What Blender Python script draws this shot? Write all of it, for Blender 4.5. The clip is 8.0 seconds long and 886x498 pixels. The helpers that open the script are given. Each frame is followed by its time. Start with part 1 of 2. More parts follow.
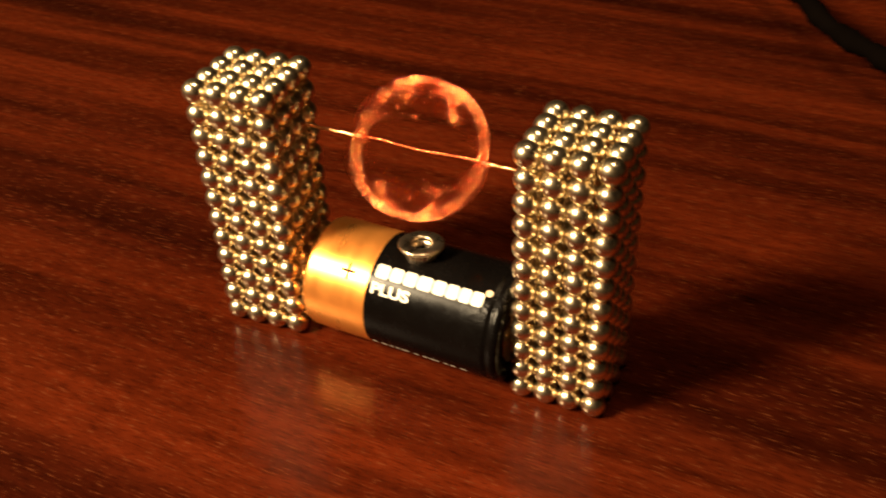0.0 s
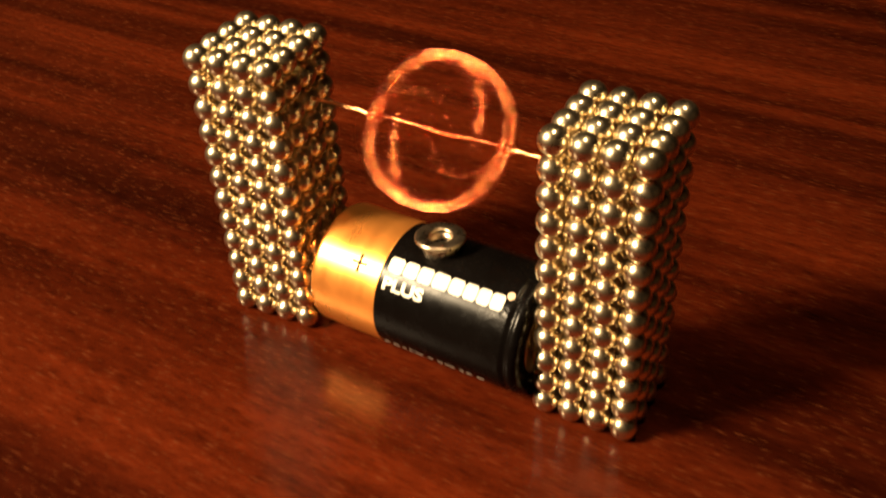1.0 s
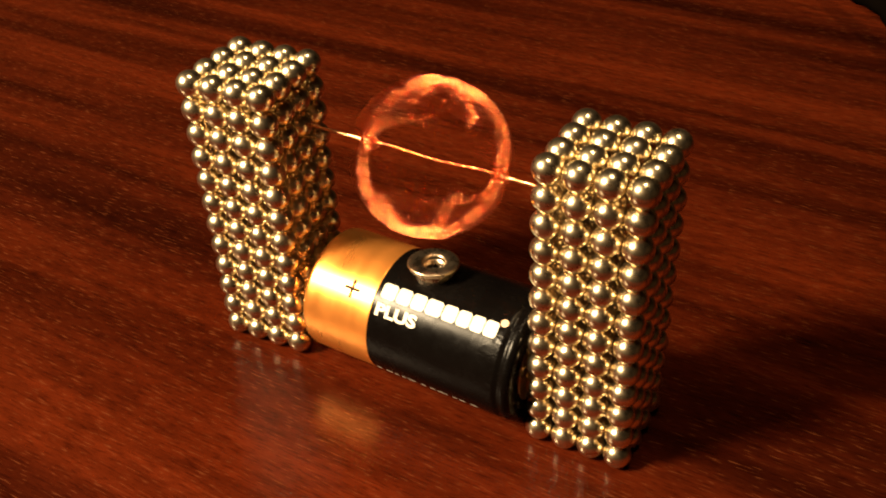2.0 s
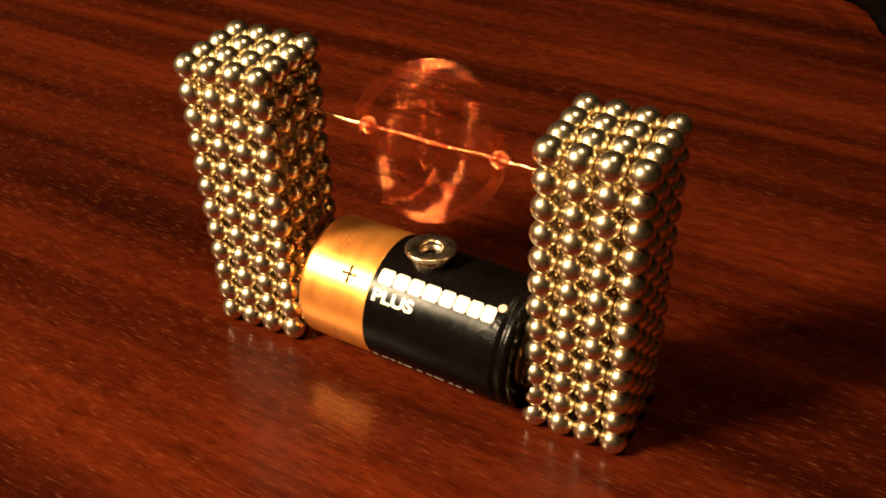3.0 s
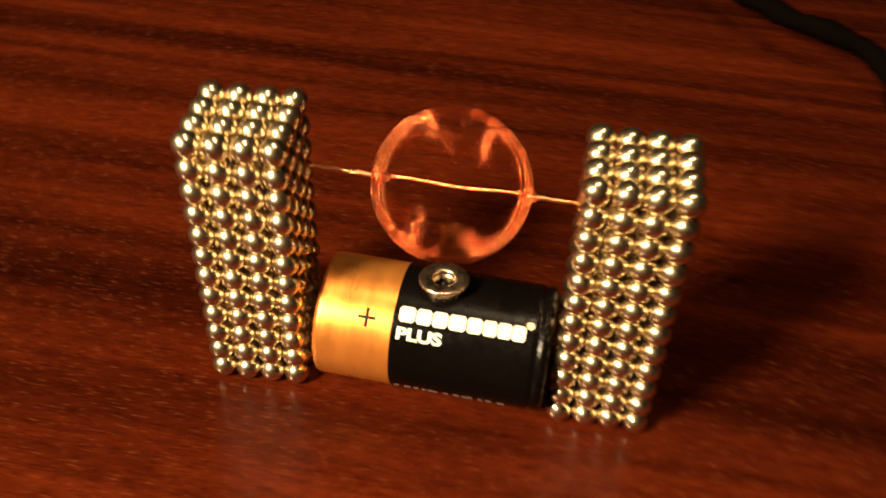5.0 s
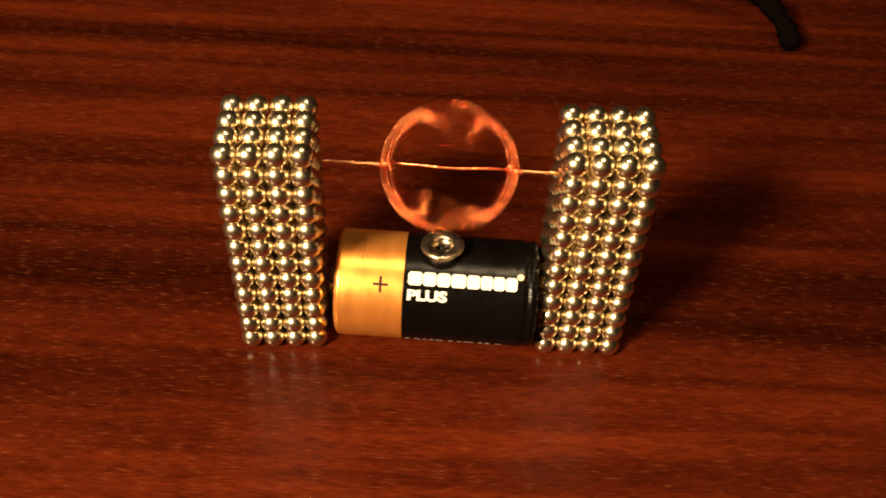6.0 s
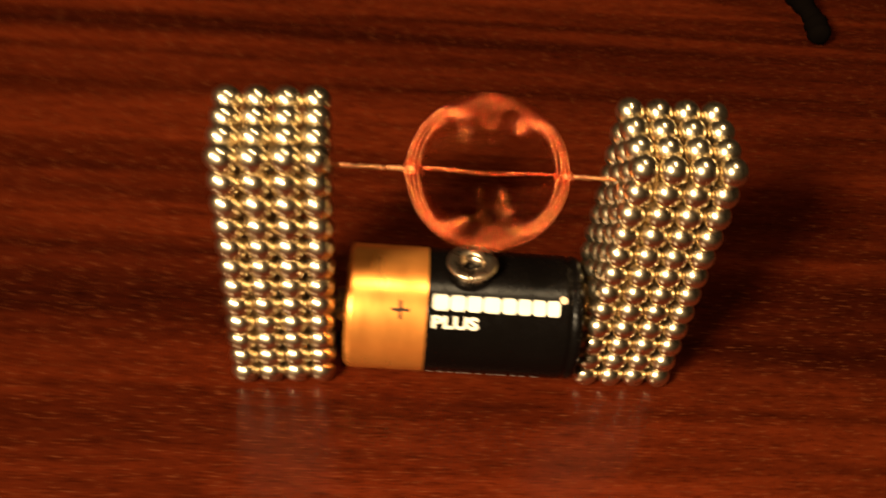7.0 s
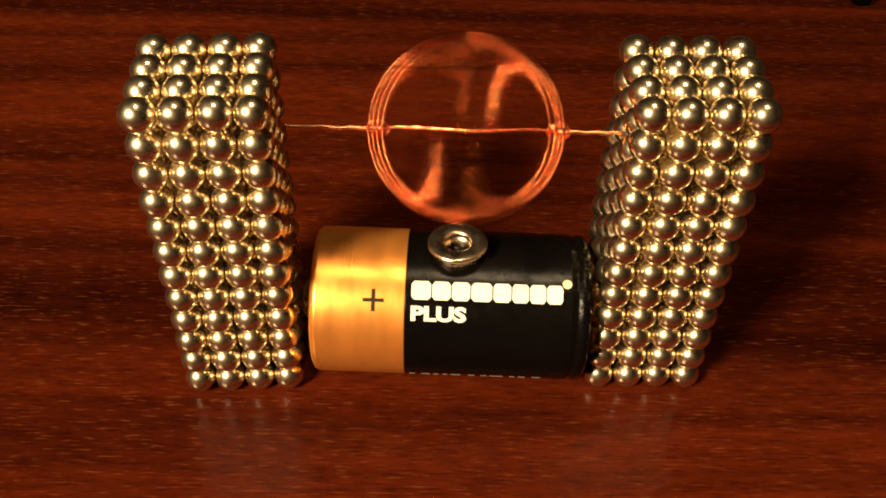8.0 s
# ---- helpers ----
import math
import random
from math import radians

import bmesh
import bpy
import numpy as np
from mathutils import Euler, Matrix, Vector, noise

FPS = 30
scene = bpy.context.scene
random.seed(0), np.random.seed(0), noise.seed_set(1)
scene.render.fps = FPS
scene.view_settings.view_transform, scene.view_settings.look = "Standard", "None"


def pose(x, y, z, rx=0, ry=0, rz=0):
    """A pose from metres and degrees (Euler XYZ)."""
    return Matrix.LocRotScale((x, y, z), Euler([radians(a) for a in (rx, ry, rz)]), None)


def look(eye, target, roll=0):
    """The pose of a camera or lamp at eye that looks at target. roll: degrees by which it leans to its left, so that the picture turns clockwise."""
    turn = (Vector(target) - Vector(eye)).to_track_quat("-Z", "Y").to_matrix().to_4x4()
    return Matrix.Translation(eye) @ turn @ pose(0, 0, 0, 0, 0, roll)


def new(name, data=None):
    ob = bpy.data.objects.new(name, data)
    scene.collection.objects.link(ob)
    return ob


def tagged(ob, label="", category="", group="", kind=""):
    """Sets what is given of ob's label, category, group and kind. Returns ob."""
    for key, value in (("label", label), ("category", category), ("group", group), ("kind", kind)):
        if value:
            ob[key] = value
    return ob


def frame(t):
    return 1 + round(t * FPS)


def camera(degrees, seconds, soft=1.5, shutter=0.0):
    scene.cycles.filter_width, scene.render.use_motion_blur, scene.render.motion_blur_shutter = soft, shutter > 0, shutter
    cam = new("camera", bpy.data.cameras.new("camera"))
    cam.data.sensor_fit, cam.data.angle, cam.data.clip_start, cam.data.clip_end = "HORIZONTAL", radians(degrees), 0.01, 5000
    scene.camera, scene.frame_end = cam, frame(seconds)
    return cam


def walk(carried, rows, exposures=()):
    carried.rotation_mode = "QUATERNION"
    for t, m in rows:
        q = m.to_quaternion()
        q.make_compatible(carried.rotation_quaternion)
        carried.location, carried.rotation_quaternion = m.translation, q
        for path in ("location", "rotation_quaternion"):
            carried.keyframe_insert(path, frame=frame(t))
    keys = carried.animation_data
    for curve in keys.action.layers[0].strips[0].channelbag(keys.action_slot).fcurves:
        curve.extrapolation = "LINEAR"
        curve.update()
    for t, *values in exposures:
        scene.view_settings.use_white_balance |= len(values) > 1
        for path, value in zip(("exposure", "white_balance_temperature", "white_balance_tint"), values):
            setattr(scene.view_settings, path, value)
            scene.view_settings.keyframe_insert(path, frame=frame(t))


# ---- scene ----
cam = camera(49.08, 8.0, 1.8, 1.5)
# seconds, place in metres, turn in degrees
ROWS = [
    (0.0, 0.0782, -0.1402, 0.1453, 52.79, 1.98, 25.63),
    (0.5, 0.0818, -0.1320, 0.1446, 52.73, 2.65, 29.37),
    (0.7, 0.0800, -0.1276, 0.1366, 52.96, 1.94, 30.65),
    (1.0, 0.0792, -0.1212, 0.1335, 52.40, 2.54, 30.62),
    (1.2, 0.0792, -0.1193, 0.1340, 52.51, 2.79, 31.04),
    (1.5, 0.0788, -0.1214, 0.1356, 53.22, 2.60, 30.87),
    (2.0, 0.0781, -0.1200, 0.1347, 53.32, 2.13, 30.28),
    (3.5, 0.0733, -0.1239, 0.1320, 53.41, 0.99, 29.27),
    (3.8, 0.0685, -0.1222, 0.1333, 52.71, 1.66, 27.03),
    (4.0, 0.0604, -0.1214, 0.1349, 52.13, 1.45, 24.53),
    (4.2, 0.0491, -0.1240, 0.1369, 52.02, 0.41, 21.40),
    (4.5, 0.0382, -0.1169, 0.1325, 49.81, 0.01, 16.95),
    (4.7, 0.0310, -0.1218, 0.1389, 49.13, -0.97, 14.52),
    (5.8, 0.0075, -0.1492, 0.1806, 43.83, -1.75, 3.08),
    (6.0, 0.0025, -0.1507, 0.1806, 43.90, -2.11, 2.33),
    (6.2, -0.0032, -0.1472, 0.1720, 43.83, -2.97, 0.69),
    (6.5, -0.0090, -0.1417, 0.1674, 44.21, -3.61, -0.79),
    (6.8, -0.0136, -0.1344, 0.1643, 44.69, -3.26, 0.10),
    (7.0, -0.0129, -0.1272, 0.1595, 44.17, -4.03, 0.01),
    (7.2, -0.0089, -0.1252, 0.1517, 44.33, -4.58, 0.75),
    (7.5, -0.0099, -0.1178, 0.1441, 44.25, -2.71, 0.20),
    (7.8, -0.0063, -0.1134, 0.1413, 45.11, -1.80, -1.01),
    (7.9, -0.0023, -0.1128, 0.1362, 45.41, -1.33, 0.33),
    (8.0, -0.0013, -0.1127, 0.1349, 45.48, -1.21, 0.66),
]
# the automatic exposure gives way a little as the bright things fill the view
walk(cam, [(t, pose(*row)) for t, *row in ROWS], [(0.0, 0.09), (4.0, 0.06), (6.0, 0.05), (7.0, -0.03), (8.0, -0.18)])

# ---------------------------------------------------------------- light
world = bpy.data.worlds.new("night")
world.use_nodes = True
world.node_tree.nodes["Background"].inputs[0].default_value = (0.30, 0.18, 0.08, 1)
world.node_tree.nodes["Background"].inputs[1].default_value = 0.02
scene.world = world


def lamp(name, kind, energy, colour, m, size):
    data = bpy.data.lights.new(name, kind)
    data.energy, data.color = energy, colour
    if kind == "AREA":
        data.shape, data.size = "DISK", size
    else:
        data.shadow_soft_size = size
    ob = new(name, data)
    ob.matrix_world = m
    return ob


# the shaded desk lamp, in front and to one side, and the lamp under the ceiling
desk = lamp("desk_lamp_light", "SPOT", 102.0, (1.0, 0.76, 0.46), look((-0.40, -0.44, 0.49), (-0.05, -0.01, 0)), 0.085)
desk.data.spot_size, desk.data.spot_blend = radians(58), 1.0
lamp("ceiling_light", "AREA", 15.0, (1.0, 0.74, 0.42), look((0.10, -0.02, 1.66), (0.10, -0.02, 0)), 0.30)


# ---------------------------------------------------------------- materials
def material(name, colour, rough=0.5, metal=0.0, gloss=0.5):
    mat = bpy.data.materials.new(name)
    mat.use_nodes = True
    b = mat.node_tree.nodes["Principled BSDF"]
    b.inputs["Base Color"].default_value = (*colour, 1)
    b.inputs["Roughness"].default_value = rough
    b.inputs["Metallic"].default_value = metal
    b.inputs["Specular IOR Level"].default_value = gloss
    return mat


class Nodes:
    """Short hand for the nodes of one material."""

    def __init__(self, mat):
        self.tree = mat.node_tree
        self.bsdf = mat.node_tree.nodes["Principled BSDF"]

    def add(self, kind, **sets):
        node = self.tree.nodes.new(kind)
        for key, value in sets.items():
            if key in node.inputs:
                node.inputs[key].default_value = value
        return node

    def link(self, a, b):
        self.tree.links.new(a, b)

    def coords(self, scale, turn=(0, 0, 0)):
        tc, mp = self.add("ShaderNodeTexCoord"), self.add("ShaderNodeMapping")
        mp.inputs["Scale"].default_value = scale
        mp.inputs["Rotation"].default_value = turn
        self.link(tc.outputs["Object"], mp.inputs["Vector"])
        return mp.outputs["Vector"]

    def noise(self, vec, scale, detail=4.0, rough=0.55, warp=0.0):
        n = self.add("ShaderNodeTexNoise", Scale=scale, Detail=detail, Roughness=rough, Distortion=warp)
        self.link(vec, n.inputs["Vector"])
        return n.outputs["Fac"]

    def ramp(self, fac, stops):
        r = self.add("ShaderNodeValToRGB")
        els = r.color_ramp.elements
        while len(els) < len(stops):
            els.new(0.5)
        for el, (at, c) in zip(els, stops):
            el.position, el.color = at, (*c, 1)
        self.link(fac, r.inputs["Fac"])
        return r.outputs["Color"]

    def mix(self, fac, a, b, mode="MIX"):
        m = self.add("ShaderNodeMix")
        m.data_type, m.blend_type = "RGBA", mode
        for sock, value in ((m.inputs[0], fac), (m.inputs[6], a), (m.inputs[7], b)):
            if isinstance(value, bpy.types.NodeSocket):
                self.link(value, sock)
            else:
                sock.default_value = value
        return m.outputs[2]

    def span(self, fac, a, b, lo=0.0, hi=1.0):
        m = self.add("ShaderNodeMapRange")
        for key, value in (("From Min", lo), ("From Max", hi), ("To Min", a), ("To Max", b)):
            m.inputs[key].default_value = value
        self.link(fac, m.inputs["Value"])
        return m.outputs["Result"]

    def bump(self, height, distance, strength=1.0):
        b = self.add("ShaderNodeBump", Distance=distance, Strength=strength)
        self.link(height, b.inputs["Height"])
        self.link(b.outputs["Normal"], self.bsdf.inputs["Normal"])

    def to(self, key, out):
        self.link(out, self.bsdf.inputs[key])


def wood_material():
    mat = material("mahogany", (0.1, 0.02, 0.01), 0.3, gloss=0.08)
    n = Nodes(mat)
    turn = (0, 0, radians(-2))
    broad = n.noise(n.coords((1.3, 21, 21), turn), 1.0, 3, 0.5, 0.6)
    band = n.noise(n.coords((4.5, 100, 100), turn), 1.0, 2, 0.5, 0.5)
    fine = n.noise(n.coords((22, 420, 420), turn), 1.0, 4, 0.6, 0.3)
    pores = n.noise(n.coords((270, 2400, 2400), turn), 1.0, 2, 0.5)
    mottle = n.noise(n.coords((120, 420, 420), turn), 1.0, 5, 0.7)
    colour = n.ramp(broad, [(0.32, (0.0095, 0.0013, 0.0004)), (0.46, (0.027, 0.0036, 0.0009)), (0.60, (0.060, 0.0080, 0.0017)), (0.74, (0.024, 0.0030, 0.0008))])
    colour = n.mix(0.68, colour, n.ramp(band, [(0.36, (0.36, 0.34, 0.33)), (0.60, (1.22, 1.2, 1.2))]), "MULTIPLY")
    colour = n.mix(0.28, colour, n.ramp(fine, [(0.33, (0.50, 0.46, 0.44)), (0.62, (1.2, 1.2, 1.2))]), "MULTIPLY")
    colour = n.mix(0.48, colour, n.ramp(mottle, [(0.36, (0.42, 0.38, 0.36)), (0.60, (1.15, 1.15, 1.15))]), "MULTIPLY")
    fleck = n.span(pores, 0.0, 0.52, 0.602, 0.71)
    colour = n.mix(fleck, colour, (0.095, 0.026, 0.009, 1))
    pore = n.ramp(pores, [(0.34, (0.40, 0.36, 0.34)), (0.46, (1, 1, 1))])
    colour = n.mix(0.6, colour, pore, "MULTIPLY")
    n.to("Base Color", colour)
    n.to("Roughness", n.span(fine, 0.19, 0.27, 0.3, 0.7))
    height = n.add("ShaderNodeMath")
    height.operation = "ADD"
    n.link(pores, height.inputs[0])
    n.link(fine, height.inputs[1])
    n.bump(height.outputs[0], 0.00006, 0.8)
    return mat


def nickel_material():
    """Polished plating: a mirror under a thin haze of fine scratches."""
    mat = material("nickel", (0.9, 0.75, 0.5), 0.08, 1.0)
    n = Nodes(mat)
    info = n.add("ShaderNodeObjectInfo")
    tone = n.ramp(info.outputs["Random"], [(0.0, (0.83, 0.69, 0.46)), (1.0, (0.95, 0.80, 0.55))])
    n.to("Base Color", tone)
    wear = n.noise(n.coords((1, 1, 1)), 900, 4)
    n.to("Roughness", n.span(wear, 0.05, 0.12, 0.3, 0.7))
    haze = n.add("ShaderNodeBsdfPrincipled", Metallic=1.0)
    n.link(tone, haze.inputs["Base Color"])
    n.link(n.span(wear, 0.25, 0.33, 0.3, 0.7), haze.inputs["Roughness"])
    both = n.add("ShaderNodeMixShader", Fac=0.43)
    n.link(n.bsdf.outputs[0], both.inputs[1])
    n.link(haze.outputs[0], both.inputs[2])
    n.link(both.outputs[0], n.tree.nodes["Material Output"].inputs["Surface"])
    return mat


def brushed(name, colour, rough, along):
    """A metal foil with fine marks along one axis."""
    mat = material(name, colour, rough, 1.0)
    n = Nodes(mat)
    marks = n.noise(n.coords(along), 1.0, 4, 0.6)
    n.to("Roughness", n.span(marks, rough * 0.8, rough * 1.25, 0.3, 0.7))
    big = n.noise(n.coords((1, 1, 1)), 160, 3)
    dim = tuple(c * 0.86 for c in colour)
    n.to("Base Color", n.ramp(big, [(0.3, dim), (0.7, colour)]))
    return mat


def plastic(name, colour, rough, spread=0.25, gloss=0.5):
    mat = material(name, colour, rough, gloss=gloss)
    n = Nodes(mat)
    grain = n.noise(n.coords((1, 1, 1)), 450, 5, 0.65)
    n.to("Roughness", n.span(grain, rough * (1 - spread), rough * (1 + spread), 0.3, 0.7))
    big = n.noise(n.coords((1, 1, 1)), 90, 3)
    n.to("Base Color", n.ramp(big, [(0.3, tuple(c * 0.85 for c in colour)), (0.7, tuple(min(1, c * 1.1) for c in colour))]))
    return mat


WOOD = wood_material()
NICKEL = nickel_material()
COPPER = brushed("copper_foil", (1.0, 0.37, 0.075), 0.31, (300, 60, 60))
COPPER.node_tree.nodes["Principled BSDF"].inputs["Metallic"].default_value = 0.84
STEEL = brushed("plated_steel", (0.60, 0.47, 0.33), 0.28, (500, 500, 120))
WIRE = brushed("enamelled_copper_wire", (0.98, 0.22, 0.08), 0.13, (300, 300, 300))
BARE = brushed("scraped_copper_wire", (0.98, 0.40, 0.17), 0.30, (300, 300, 300))
BLACK = plastic("black_label", (0.0020, 0.0015, 0.0013), 0.25, gloss=0.09)


def creased(mat):
    """Creases of the shrunk film towards the black end."""
    n = Nodes(mat)
    place = n.add("ShaderNodeTexCoord")
    axes = n.add("ShaderNodeSeparateXYZ")
    n.link(place.outputs["Object"], axes.inputs[0])
    near_end = n.span(axes.outputs["X"], 0.0, 1.0, 0.0150, 0.0205)
    folds = n.noise(n.coords((420, 700, 700)), 1.0, 3, 0.55, 0.5)
    height = n.add("ShaderNodeMath")
    height.operation = "MULTIPLY"
    n.link(near_end, height.inputs[0])
    n.link(folds, height.inputs[1])
    n.bump(height.outputs[0], 0.0002, 0.7)


creased(BLACK)
PRINT = plastic("cream_print", (0.62, 0.58, 0.48), 0.5)
INK = plastic("dark_ink", (0.020, 0.012, 0.008), 0.7, gloss=0.1)
DOT = plastic("orange_print", (0.60, 0.42, 0.28), 0.5)
RUBBER = plastic("black_rubber", (0.0018, 0.0012, 0.0009), 0.8, gloss=0.0)
PAINT = plastic("brown_wall_paint", (0.13, 0.08, 0.045), 0.85)
WHITE = plastic("ceiling_paint", (0.30, 0.22, 0.13), 0.9)
FLOOR = plastic("brown_floor", (0.16, 0.09, 0.05), 0.6)


# ---------------------------------------------------------------- mesh helpers
def mesh_of(bm, mat, smooth=True):
    me = bpy.data.meshes.new("mesh")
    bmesh.ops.recalc_face_normals(bm, faces=bm.faces)
    for f in bm.faces:
        f.smooth = smooth
    bm.to_mesh(me)
    bm.free()
    me.materials.append(mat)
    return me


def part(name, bm, mat, parent, label="", smooth=True):
    ob = new(name, mesh_of(bm, mat, smooth))
    ob.parent = parent
    return tagged(ob, label)


def thing(name, m, label, category, group="", kind=""):
    ob = new(name)
    ob.empty_display_size = 0.01
    ob.matrix_world = m
    return tagged(ob, label, category, group, kind)


def box(bm, lo, hi, bevel=0.0, segments=2):
    made = bmesh.ops.create_cube(bm, size=1)["verts"]
    for v in made:
        v.co = Vector([a + (b - a) * (c + 0.5) for a, b, c in zip(lo, hi, v.co)])
    if bevel:
        edges = list({e for v in made for e in v.link_edges})
        bmesh.ops.bevel(bm, geom=edges, offset=bevel, segments=segments, affect="EDGES", profile=0.5)
    return bm


def lathe(bm, profile, steps=64, axis="X", closed=False):
    """Turn a profile of (along, radius) round an axis; ends of radius 0 close it."""
    rings = []
    for a, r in profile:
        if r < 1e-9:
            rings.append([bm.verts.new((a, 0, 0) if axis == "X" else (0, 0, a))])
            continue
        ring = []
        for i in range(steps):
            c, s = math.cos(2 * math.pi * i / steps) * r, math.sin(2 * math.pi * i / steps) * r
            ring.append(bm.verts.new((a, c, s) if axis == "X" else (c, s, a)))
        rings.append(ring)
    pairs = list(zip(rings, rings[1:])) + ([(rings[-1], rings[0])] if closed else [])
    for p, q in pairs:
        for i in range(steps):
            j = (i + 1) % steps
            if len(p) == 1:
                bm.faces.new((p[0], q[i], q[j]))
            elif len(q) == 1:
                bm.faces.new((p[i], p[j], q[0]))
            else:
                bm.faces.new((p[i], p[j], q[j], q[i]))
    return bm


def tube(bm, points, radius, sides=8, closed=False):
    """A round wire along points; radius may be one number or one for each point."""
    pts = [Vector(p) for p in points]
    count = len(pts)
    radii = [radius] * count if isinstance(radius, float) else radius
    rings, side = [], None
    for i, p in enumerate(pts):
        a = pts[(i - 1) % count] if closed or i else p
        b = pts[(i + 1) % count] if closed or i < count - 1 else p
        way = (b - a).normalized()
        if side is None:
            side = way.orthogonal().normalized()
        side = (side - way * side.dot(way)).normalized()
        up = way.cross(side)
        rings.append([bm.verts.new(p + radii[i] * (math.cos(2 * math.pi * k / sides) * side + math.sin(2 * math.pi * k / sides) * up)) for k in range(sides)])
    for i in range(count if closed else count - 1):
        p, q = rings[i], rings[(i + 1) % count]
        for k in range(sides):
            bm.faces.new((p[k], p[(k + 1) % sides], q[(k + 1) % sides], q[k]))
    if not closed:
        bm.faces.new(rings[0])
        bm.faces.new(rings[-1])
    return bm


# ---------------------------------------------------------------- room and table
def setting(name, lo, hi, mat, label, category):
    ob = new(name, mesh_of(box(bmesh.new(), lo, hi), mat, False))
    return tagged(ob, label, category, kind="structure")


FLOOR_Z, CEIL_Z = -0.74, 1.72
setting("floor", (-1.1, -1.2, FLOOR_Z - 0.1), (2.2, 2.2, FLOOR_Z), FLOOR, "plain brown floor below the table", "floor")
setting("ceiling", (-1.1, -1.2, CEIL_Z), (2.2, 2.2, CEIL_Z + 0.1), WHITE, "plain brown ceiling", "ceiling")
setting("wall_north", (-1.1, 2.2, FLOOR_Z), (2.2, 2.3, CEIL_Z), PAINT, "plain dark brown painted wall", "wall")
setting("wall_south", (-1.1, -1.3, FLOOR_Z), (2.2, -1.2, CEIL_Z), PAINT, "plain dark brown painted wall", "wall")
setting("wall_west", (-1.2, -1.3, FLOOR_Z), (-1.1, 2.3, CEIL_Z), PAINT, "plain dark brown painted wall", "wall")
setting("wall_east", (2.2, -1.3, FLOOR_Z), (2.3, 2.3, CEIL_Z), PAINT, "plain dark brown painted wall", "wall")


def table():
    t = thing("table", pose(0, 0, 0), "polished dark red mahogany table with streaked grain", "table")
    part("tabletop", box(bmesh.new(), (-0.75, -0.42, -0.028), (0.75, 0.62, 0.0), 0.004), WOOD, t, smooth=False)
    for x in (-0.68, 0.68):
        for y in (-0.36, 0.56):
            part("leg", box(bmesh.new(), (x - 0.03, y - 0.03, FLOOR_Z), (x + 0.03, y + 0.03, -0.0285), 0.004), WOOD, t, smooth=False)
    for y in (-0.36, 0.56):
        part("apron", box(bmesh.new(), (-0.649, y - 0.01, -0.12), (0.649, y + 0.01, -0.0285), 0.002), WOOD, t, smooth=False)


table()

# ---------------------------------------------------------------- magnet towers
PITCH = 0.005


def ball_mesh():
    bm = bmesh.new()
    bmesh.ops.create_uvsphere(bm, u_segments=36, v_segments=22, radius=PITCH * 0.5)
    return mesh_of(bm, NICKEL)


BALL = ball_mesh()


def tower(m, label):
    t = thing("ball_tower", m, label, "magnet balls", "towers of magnet balls")
    for k in range(12):
        for j in range(4):
            for i in range(4):
                b = new("ball", BALL)
                b.parent = t
                wob = 0.00006
                b.matrix_basis = pose(i * PITCH + random.uniform(-wob, wob), j * PITCH + random.uniform(-wob, wob), (k + 0.5) * PITCH,
                                      random.uniform(0, 360), random.uniform(0, 360), 0)
    return t


tower(pose(-0.0410, -0.0103, 0, 0, 0, 4.0), "square tower of shiny nickel magnet balls beside the copper battery end")
tower(pose(0.0271, -0.0074, 0, 0, 0, 1.0), "square tower of shiny nickel magnet balls beside the black battery end")

# ---------------------------------------------------------------- battery
RAD = 0.0123
LEFT, SEAM, RIGHT = -0.0213, -0.0060, 0.0238


def on_can(x, angle, lift=0.0):
    """A place on the can: metres along it, radians from its top towards the front."""
    r = RAD + lift
    return Vector((x, -r * math.sin(angle), r * math.cos(angle)))


def printed(bm, outline, x0, a0, lift=0.00003):
    """A flat outline of (metres along, metres down) laid round the can."""
    loop = [bm.verts.new(on_can(x0 + x, a0 + y / RAD, lift)) for x, y in outline]
    bm.faces.new(loop)


def block(bm, x0, a0, w, h, lift=0.00004):
    """A rounded block print w wide and h tall, in bands that follow the can."""
    rows = 6
    r = min(w, h) * 0.15
    left, right = [], []
    for i in range(rows + 1):
        y = h * i / rows
        edge = min(y, h - y)
        inset = r - math.sqrt(max(0.0, r * r - (r - min(edge, r)) ** 2)) if edge < r else 0.0
        left.append(bm.verts.new(on_can(x0 + inset, a0 + y / RAD, lift)))
        right.append(bm.verts.new(on_can(x0 + w - inset, a0 + y / RAD, lift)))
    for i in range(rows):
        bm.faces.new((left[i], left[i + 1], right[i + 1], right[i]))


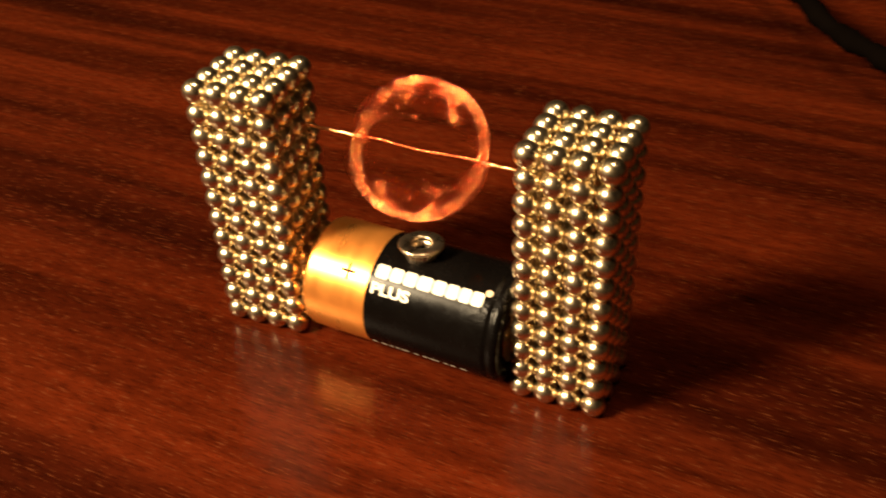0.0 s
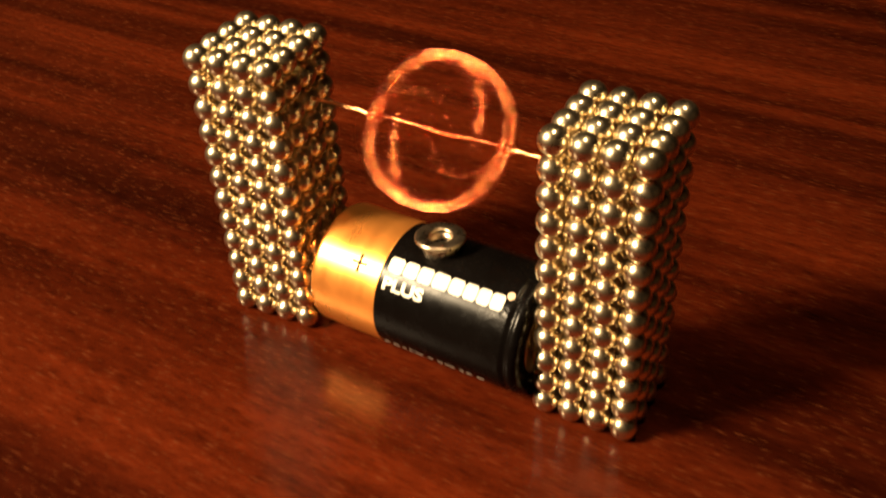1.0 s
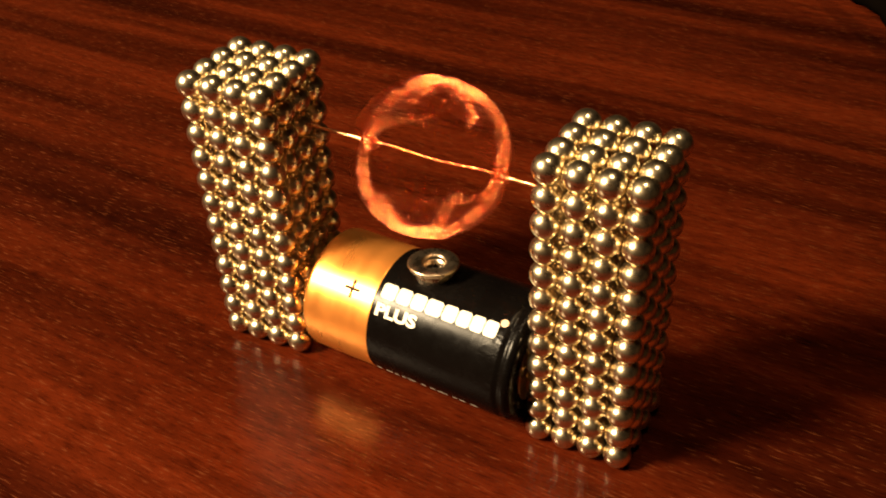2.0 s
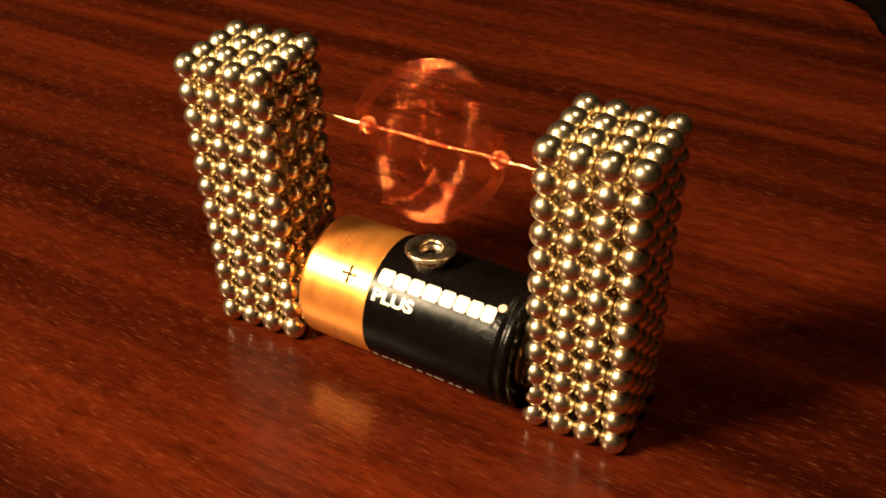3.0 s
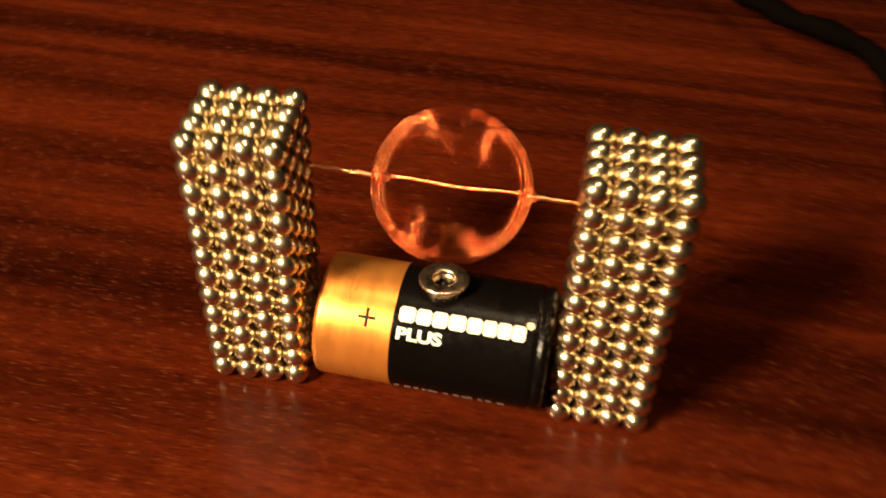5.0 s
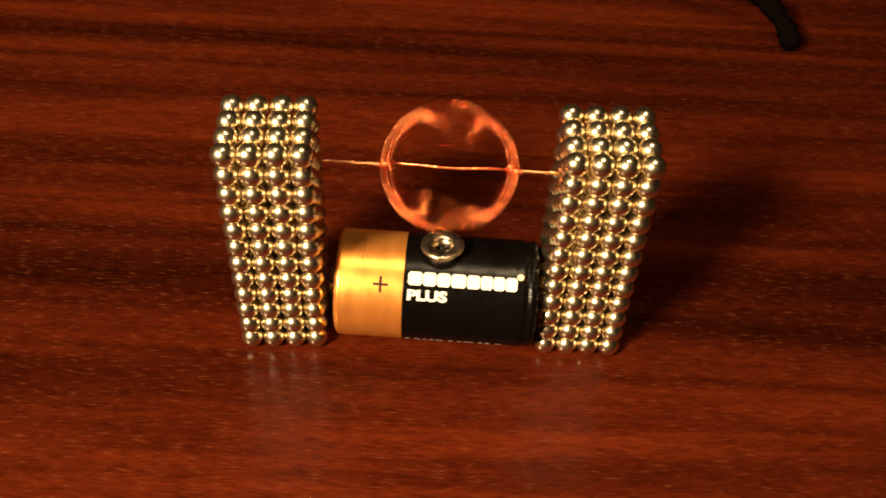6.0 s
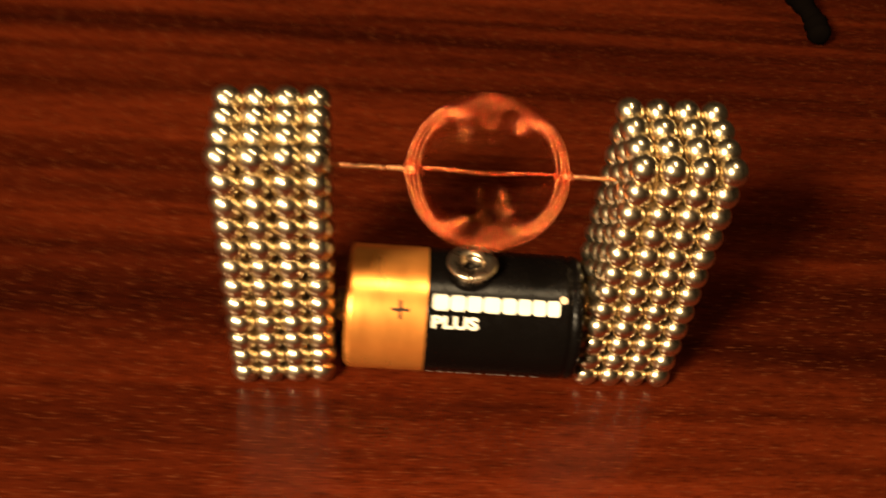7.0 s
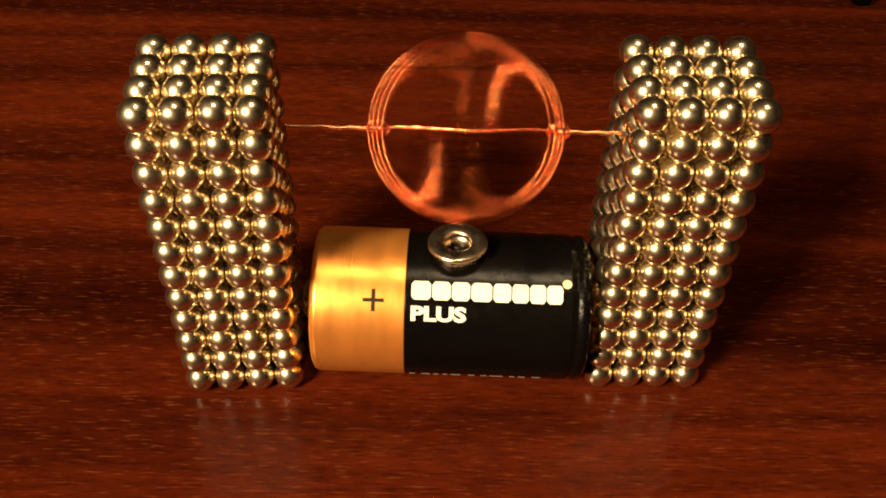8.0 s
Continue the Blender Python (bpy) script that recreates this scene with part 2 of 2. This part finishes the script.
def battery():
    b = thing("battery", pose(0, -0.00085, RAD, 0, 0, -1.07), "copper and black cylindrical battery lying on the table", "battery")
    e = 0.0009
    part("copper_sleeve", lathe(bmesh.new(), [(LEFT, RAD - 0.0026), (LEFT, RAD - e), (LEFT + e * 0.35, RAD - e * 0.35), (LEFT + e, RAD), (LEFT + e * 1.2, RAD), (SEAM - 0.00015, RAD), (SEAM - 0.00003, RAD), (SEAM, RAD - 0.00003), (SEAM, RAD - 0.0004)], 96), COPPER, b, "satin copper label end")
    part("black_sleeve", lathe(bmesh.new(), [(SEAM, RAD - 0.0004), (SEAM, RAD - 0.00003), (SEAM + 0.00003, RAD), (SEAM + 0.00015, RAD), (RIGHT - 0.0034, RAD), (RIGHT - 0.0030, RAD), (RIGHT - 0.0026, RAD - 0.0003), (RIGHT - 0.0020, RAD - 0.0003),
                                             (RIGHT - 0.0016, RAD), (RIGHT - 0.0008, RAD - 0.0001), (RIGHT - 0.0002, RAD - 0.0006), (RIGHT, RAD - 0.0016), (RIGHT, RAD - 0.0042), (RIGHT - 0.0003, RAD - 0.0044)], 96), BLACK, b, "glossy black plastic label")
    part("positive_cap", lathe(bmesh.new(), [(LEFT + 0.0003, RAD - 0.0026), (LEFT - 0.0003, 0.006), (LEFT - 0.0004, 0.0036), (LEFT - 0.0018, 0.0033), (LEFT - 0.0021, 0.0028), (LEFT - 0.0021, 0)], 64), STEEL, b, "shiny steel button cap")
    part("negative_cap", lathe(bmesh.new(), [(RIGHT - 0.0003, RAD - 0.0044), (RIGHT + 0.0001, RAD - 0.0048), (RIGHT + 0.0001, 0)], 64), STEEL, b)
    bm = bmesh.new()
    s = 0.0017
    for lo, hi in (((-s, -0.0003), (s, 0.0003)), ((-0.0003, -s * 1.05), (0.0003, s * 1.05))):
        n = 8
        for i in range(n):
            y0, y1 = lo[1] + (hi[1] - lo[1]) * i / n, lo[1] + (hi[1] - lo[1]) * (i + 1) / n
            lift = 0.00003 if hi[0] > 0.001 else 0.000034
            q = [bm.verts.new(on_can(-0.0110 + x, 0.748 + y / RAD, lift)) for x, y in ((lo[0], y0), (hi[0], y0), (hi[0], y1), (lo[0], y1))]
            bm.faces.new(q)
    part("plus_sign", bm, INK, b, "dark printed plus sign")
    # the maker's word and the line under it, as plain blocks
    x = -0.0050
    for w in (0.0033, 0.0031, 0.0031, 0.0035, 0.0030, 0.0028, 0.0027, 0.0027):
        part("print_block", block_mesh(x, 0.478, w * 0.94, 0.0030), PRINT, b, "cream printed block")
        x += w
    part("printed_word", word_mesh("PLUS", -0.0050, 0.800, 0.0088, 0.0025), PRINT, b, "cream printed word PLUS")
    bm = bmesh.new()
    c = [(0.00075 * math.cos(a * math.pi / 12), 0.00075 * math.sin(a * math.pi / 12)) for a in range(24)]
    printed(bm, c, 0.0197, 0.455, 0.00005)
    part("print_dot", bm, DOT, b, "small orange printed dot")
    x = SEAM + 0.0008
    while x < 0.0165:
        w = random.uniform(0.0008, 0.0024)
        part("print_bar", block_mesh(x, 2.08, w, 0.0009), PRINT, b)
        x += w + random.uniform(0.0004, 0.0012)
    return b


def word_mesh(text, x, a, w, h):
    """Heavy lettering w long and h tall, cut into narrow bands so that it follows the can."""
    curve = bpy.data.curves.new("lettering", "FONT")
    curve.body, curve.offset, curve.resolution_u = text, 0.045, 4
    ob = bpy.data.objects.new("lettering", curve)
    bm = bmesh.new()
    bm.from_mesh(ob.to_mesh())
    ob.to_mesh_clear()
    bpy.data.objects.remove(ob)
    xs, ys = [v.co.x for v in bm.verts], [v.co.y for v in bm.verts]
    for k in range(1, 10):
        cut = min(ys) + (max(ys) - min(ys)) * k / 10
        bmesh.ops.bisect_plane(bm, geom=bm.verts[:] + bm.edges[:] + bm.faces[:], plane_co=(0, cut, 0), plane_no=(0, 1, 0))
    for v in bm.verts:
        along, down = (v.co.x - min(xs)) / (max(xs) - min(xs)) * w, (max(ys) - v.co.y) / (max(ys) - min(ys)) * h
        v.co = on_can(x + along, a + down / RAD, 0.00004)
    return bm


def block_mesh(x, a, w, h):
    bm = bmesh.new()
    block(bm, x, a, w, h)
    return bm


battery()


# ---------------------------------------------------------------- nut on the battery
def flanged_nut():
    base = 2 * RAD
    n = thing("flanged_nut", pose(0.0021, -0.0013, base - 0.0001, -5, 0, 12), "small shiny flanged metal nut lying on the battery", "nut")
    hole = 0.0022
    part("flange", lathe(bmesh.new(), [(0.0016, hole), (0.0023, hole), (0.0025, hole + 0.0003), (0.0025, 0.0045), (0.0023, 0.0048), (0.0018, 0.0048), (0.0016, 0.0045)], 64, "Z", True), STEEL, n)
    bm = bmesh.new()
    rings = []
    for z, r, h in ((-0.0010, 0.0035, hole), (0.0016, 0.0040, hole)):
        outer = [bm.verts.new((r * math.cos(k * math.pi / 24) * (1 - 0.06 * abs(math.sin(k * math.pi / 8))), r * math.sin(k * math.pi / 24) * (1 - 0.06 * abs(math.sin(k * math.pi / 8))), z)) for k in range(48)]
        inner = [bm.verts.new((h * math.cos(k * math.pi / 24), h * math.sin(k * math.pi / 24), z)) for k in range(48)]
        rings += [outer, inner]
    o0, i0, o1, i1 = rings
    for k in range(48):
        j = (k + 1) % 48
        for a, c in ((o0, o1), (i1, i0), (i0, o0), (o1, i1)):
            bm.faces.new((a[k], a[j], c[j], c[k]))
    part("hex_body", bm, STEEL, n)
    return n


flanged_nut()


# ---------------------------------------------------------------- spinning coil
AXLE = pose(0.0028, -0.0008, 0.0491, 0, -1.0, -1.0)
COIL_R = 0.0136


def rotor():
    r = thing("wire_coil", AXLE, "round coil of thin copper wire spinning on a wire axle", "coil")
    rng = random.Random(4)
    for radius, off, lean in ((0.0140, -0.0002, 0.008), (0.0135, 0.0003, -0.010), (0.0130, 0.0001, 0.012), (0.0125, -0.0003, -0.008), (0.0121, 0.0002, 0.015)):
        skew, shift = rng.uniform(0, 6.28), rng.uniform(-0.0003, 0.0003)
        pts = []
        for i in range(160):
            a = 2 * math.pi * i / 160
            rr = radius + 0.00005 * math.sin(2 * a + skew)
            rr += (0.0134 - radius) * 0.35 * math.sin(a) ** 2
            pts.append((shift + rr * math.cos(a), off + lean * rr * math.sin(a), rr * math.sin(a)))
        part("winding", tube(bmesh.new(), pts, 0.00020, 12, True), WIRE, r)
    for side in (-1, 1):
        reach = 0.0270 if side < 0 else 0.0222
        pts = []
        for i in range(14):
            x = COIL_R - 0.0006 + (reach - COIL_R + 0.0006) * i / 13
            pts.append((side * x, 0.00008 * math.sin(i * 1.3), 0.00006 * math.cos(i * 1.7)))
        part("axle_wire", tube(bmesh.new(), pts, 0.00032, 10), BARE, r, "scraped bare copper wire end")
        pts = []
        for i in range(60):
            a = i / 60 * 2 * math.pi * 2.5
            pts.append((side * (COIL_R - 0.0006) + 0.0016 * math.cos(a), 0.0013 * math.sin(a), (i / 60 - 0.5) * 0.0012))
        part("tie", tube(bmesh.new(), pts, 0.00017, 6), WIRE, r)
    for phase in (0, math.pi):
        pts = []
        for i in range(70):
            x = -COIL_R + 0.0006 + (2 * COIL_R - 0.0012) * i / 69
            a = i * 0.55 + phase
            pts.append((x, 0.00016 * math.cos(a), 0.00016 * math.sin(a) + 0.00022 * math.sin(i * 0.13)))
        part("cross_wire", tube(bmesh.new(), pts, 0.00016, 6), WIRE, r)
    return r


COIL = rotor()


# ---------------------------------------------------------------- cable on the table
def cable():
    c = thing("cable", pose(0, 0, 0), "thick kinked black rubber cable end arching over the table", "cable")
    ctrl = [(-0.06, 0.330, 0.0042), (-0.02, 0.282, 0.0050), (0.012, 0.236, 0.0085), (0.034, 0.206, 0.0110), (0.049, 0.187, 0.0125), (0.058, 0.172, 0.0120),
            (0.067, 0.160, 0.0125), (0.075, 0.1545, 0.0120), (0.081, 0.147, 0.0125), (0.093, 0.142, 0.0120), (0.104, 0.1375, 0.0095), (0.1095, 0.131, 0.0060),
            (0.1115, 0.125, 0.0040), (0.111, 0.120, 0.0034)]
    pts = []
    for i in range(len(ctrl) - 1):
        p0, p1, p2, p3 = (Vector(ctrl[max(0, min(len(ctrl) - 1, i + d))]) for d in (-1, 0, 1, 2))
        for s in range(8):
            u = s / 8
            pts.append(0.5 * (2 * p1 + (p2 - p0) * u + (2 * p0 - 5 * p1 + 4 * p2 - p3) * u * u + (3 * p1 - p0 - 3 * p2 + p3) * u ** 3))
    radii = [0.0031 + 0.0004 * math.sin(k * 0.55) + 0.0002 * math.sin(k * 1.7) for k in range(len(pts))]
    for k, r in enumerate((0.0036, 0.0034, 0.0031, 0.0026, 0.0015)):
        radii[len(pts) - 5 + k] = r
    part("cord", tube(bmesh.new(), pts, radii, 14), RUBBER, c)


cable()


# ---------------------------------------------------------------- motion
# the coil makes half a turn in a tenth of a second, fast while it is driven and slower as it coasts
STRIDE = (0.0, 78.0, 102.0)
# how far it runs ahead or behind, in degrees
PHASE = [(0.0, -43), (0.1, -49), (0.3, -67), (0.5, -71), (1.0, -71), (1.3, -66), (1.5, -57), (1.7, -41), (1.9, -33), (2.0, -28), (2.1, -22), (2.2, -16),
         (3.3, 56), (3.5, 55), (3.7, 44), (3.9, 24), (4.0, 11), (4.1, -3), (4.3, -21), (4.5, -37), (4.7, -60), (5.8, -16), (6.0, -53), (6.5, -39),
         (7.0, -31), (7.5, -42), (7.8, -9), (8.0, -70)]


def phase(t):
    for (t0, p0), (t1, p1) in zip(PHASE, PHASE[1:]):
        if t <= t1:
            return p0 + (p1 - p0) * (t - t0) / (t1 - t0)
    return PHASE[-1][1]


def motions():
    rows = []
    for i in range(frame(8.0)):
        t = i / FPS
        rows.append((t, AXLE @ pose(0, 0, 0, 180 * (i // 3) + STRIDE[i % 3] + phase(t))))
    walk(COIL, rows)


motions()
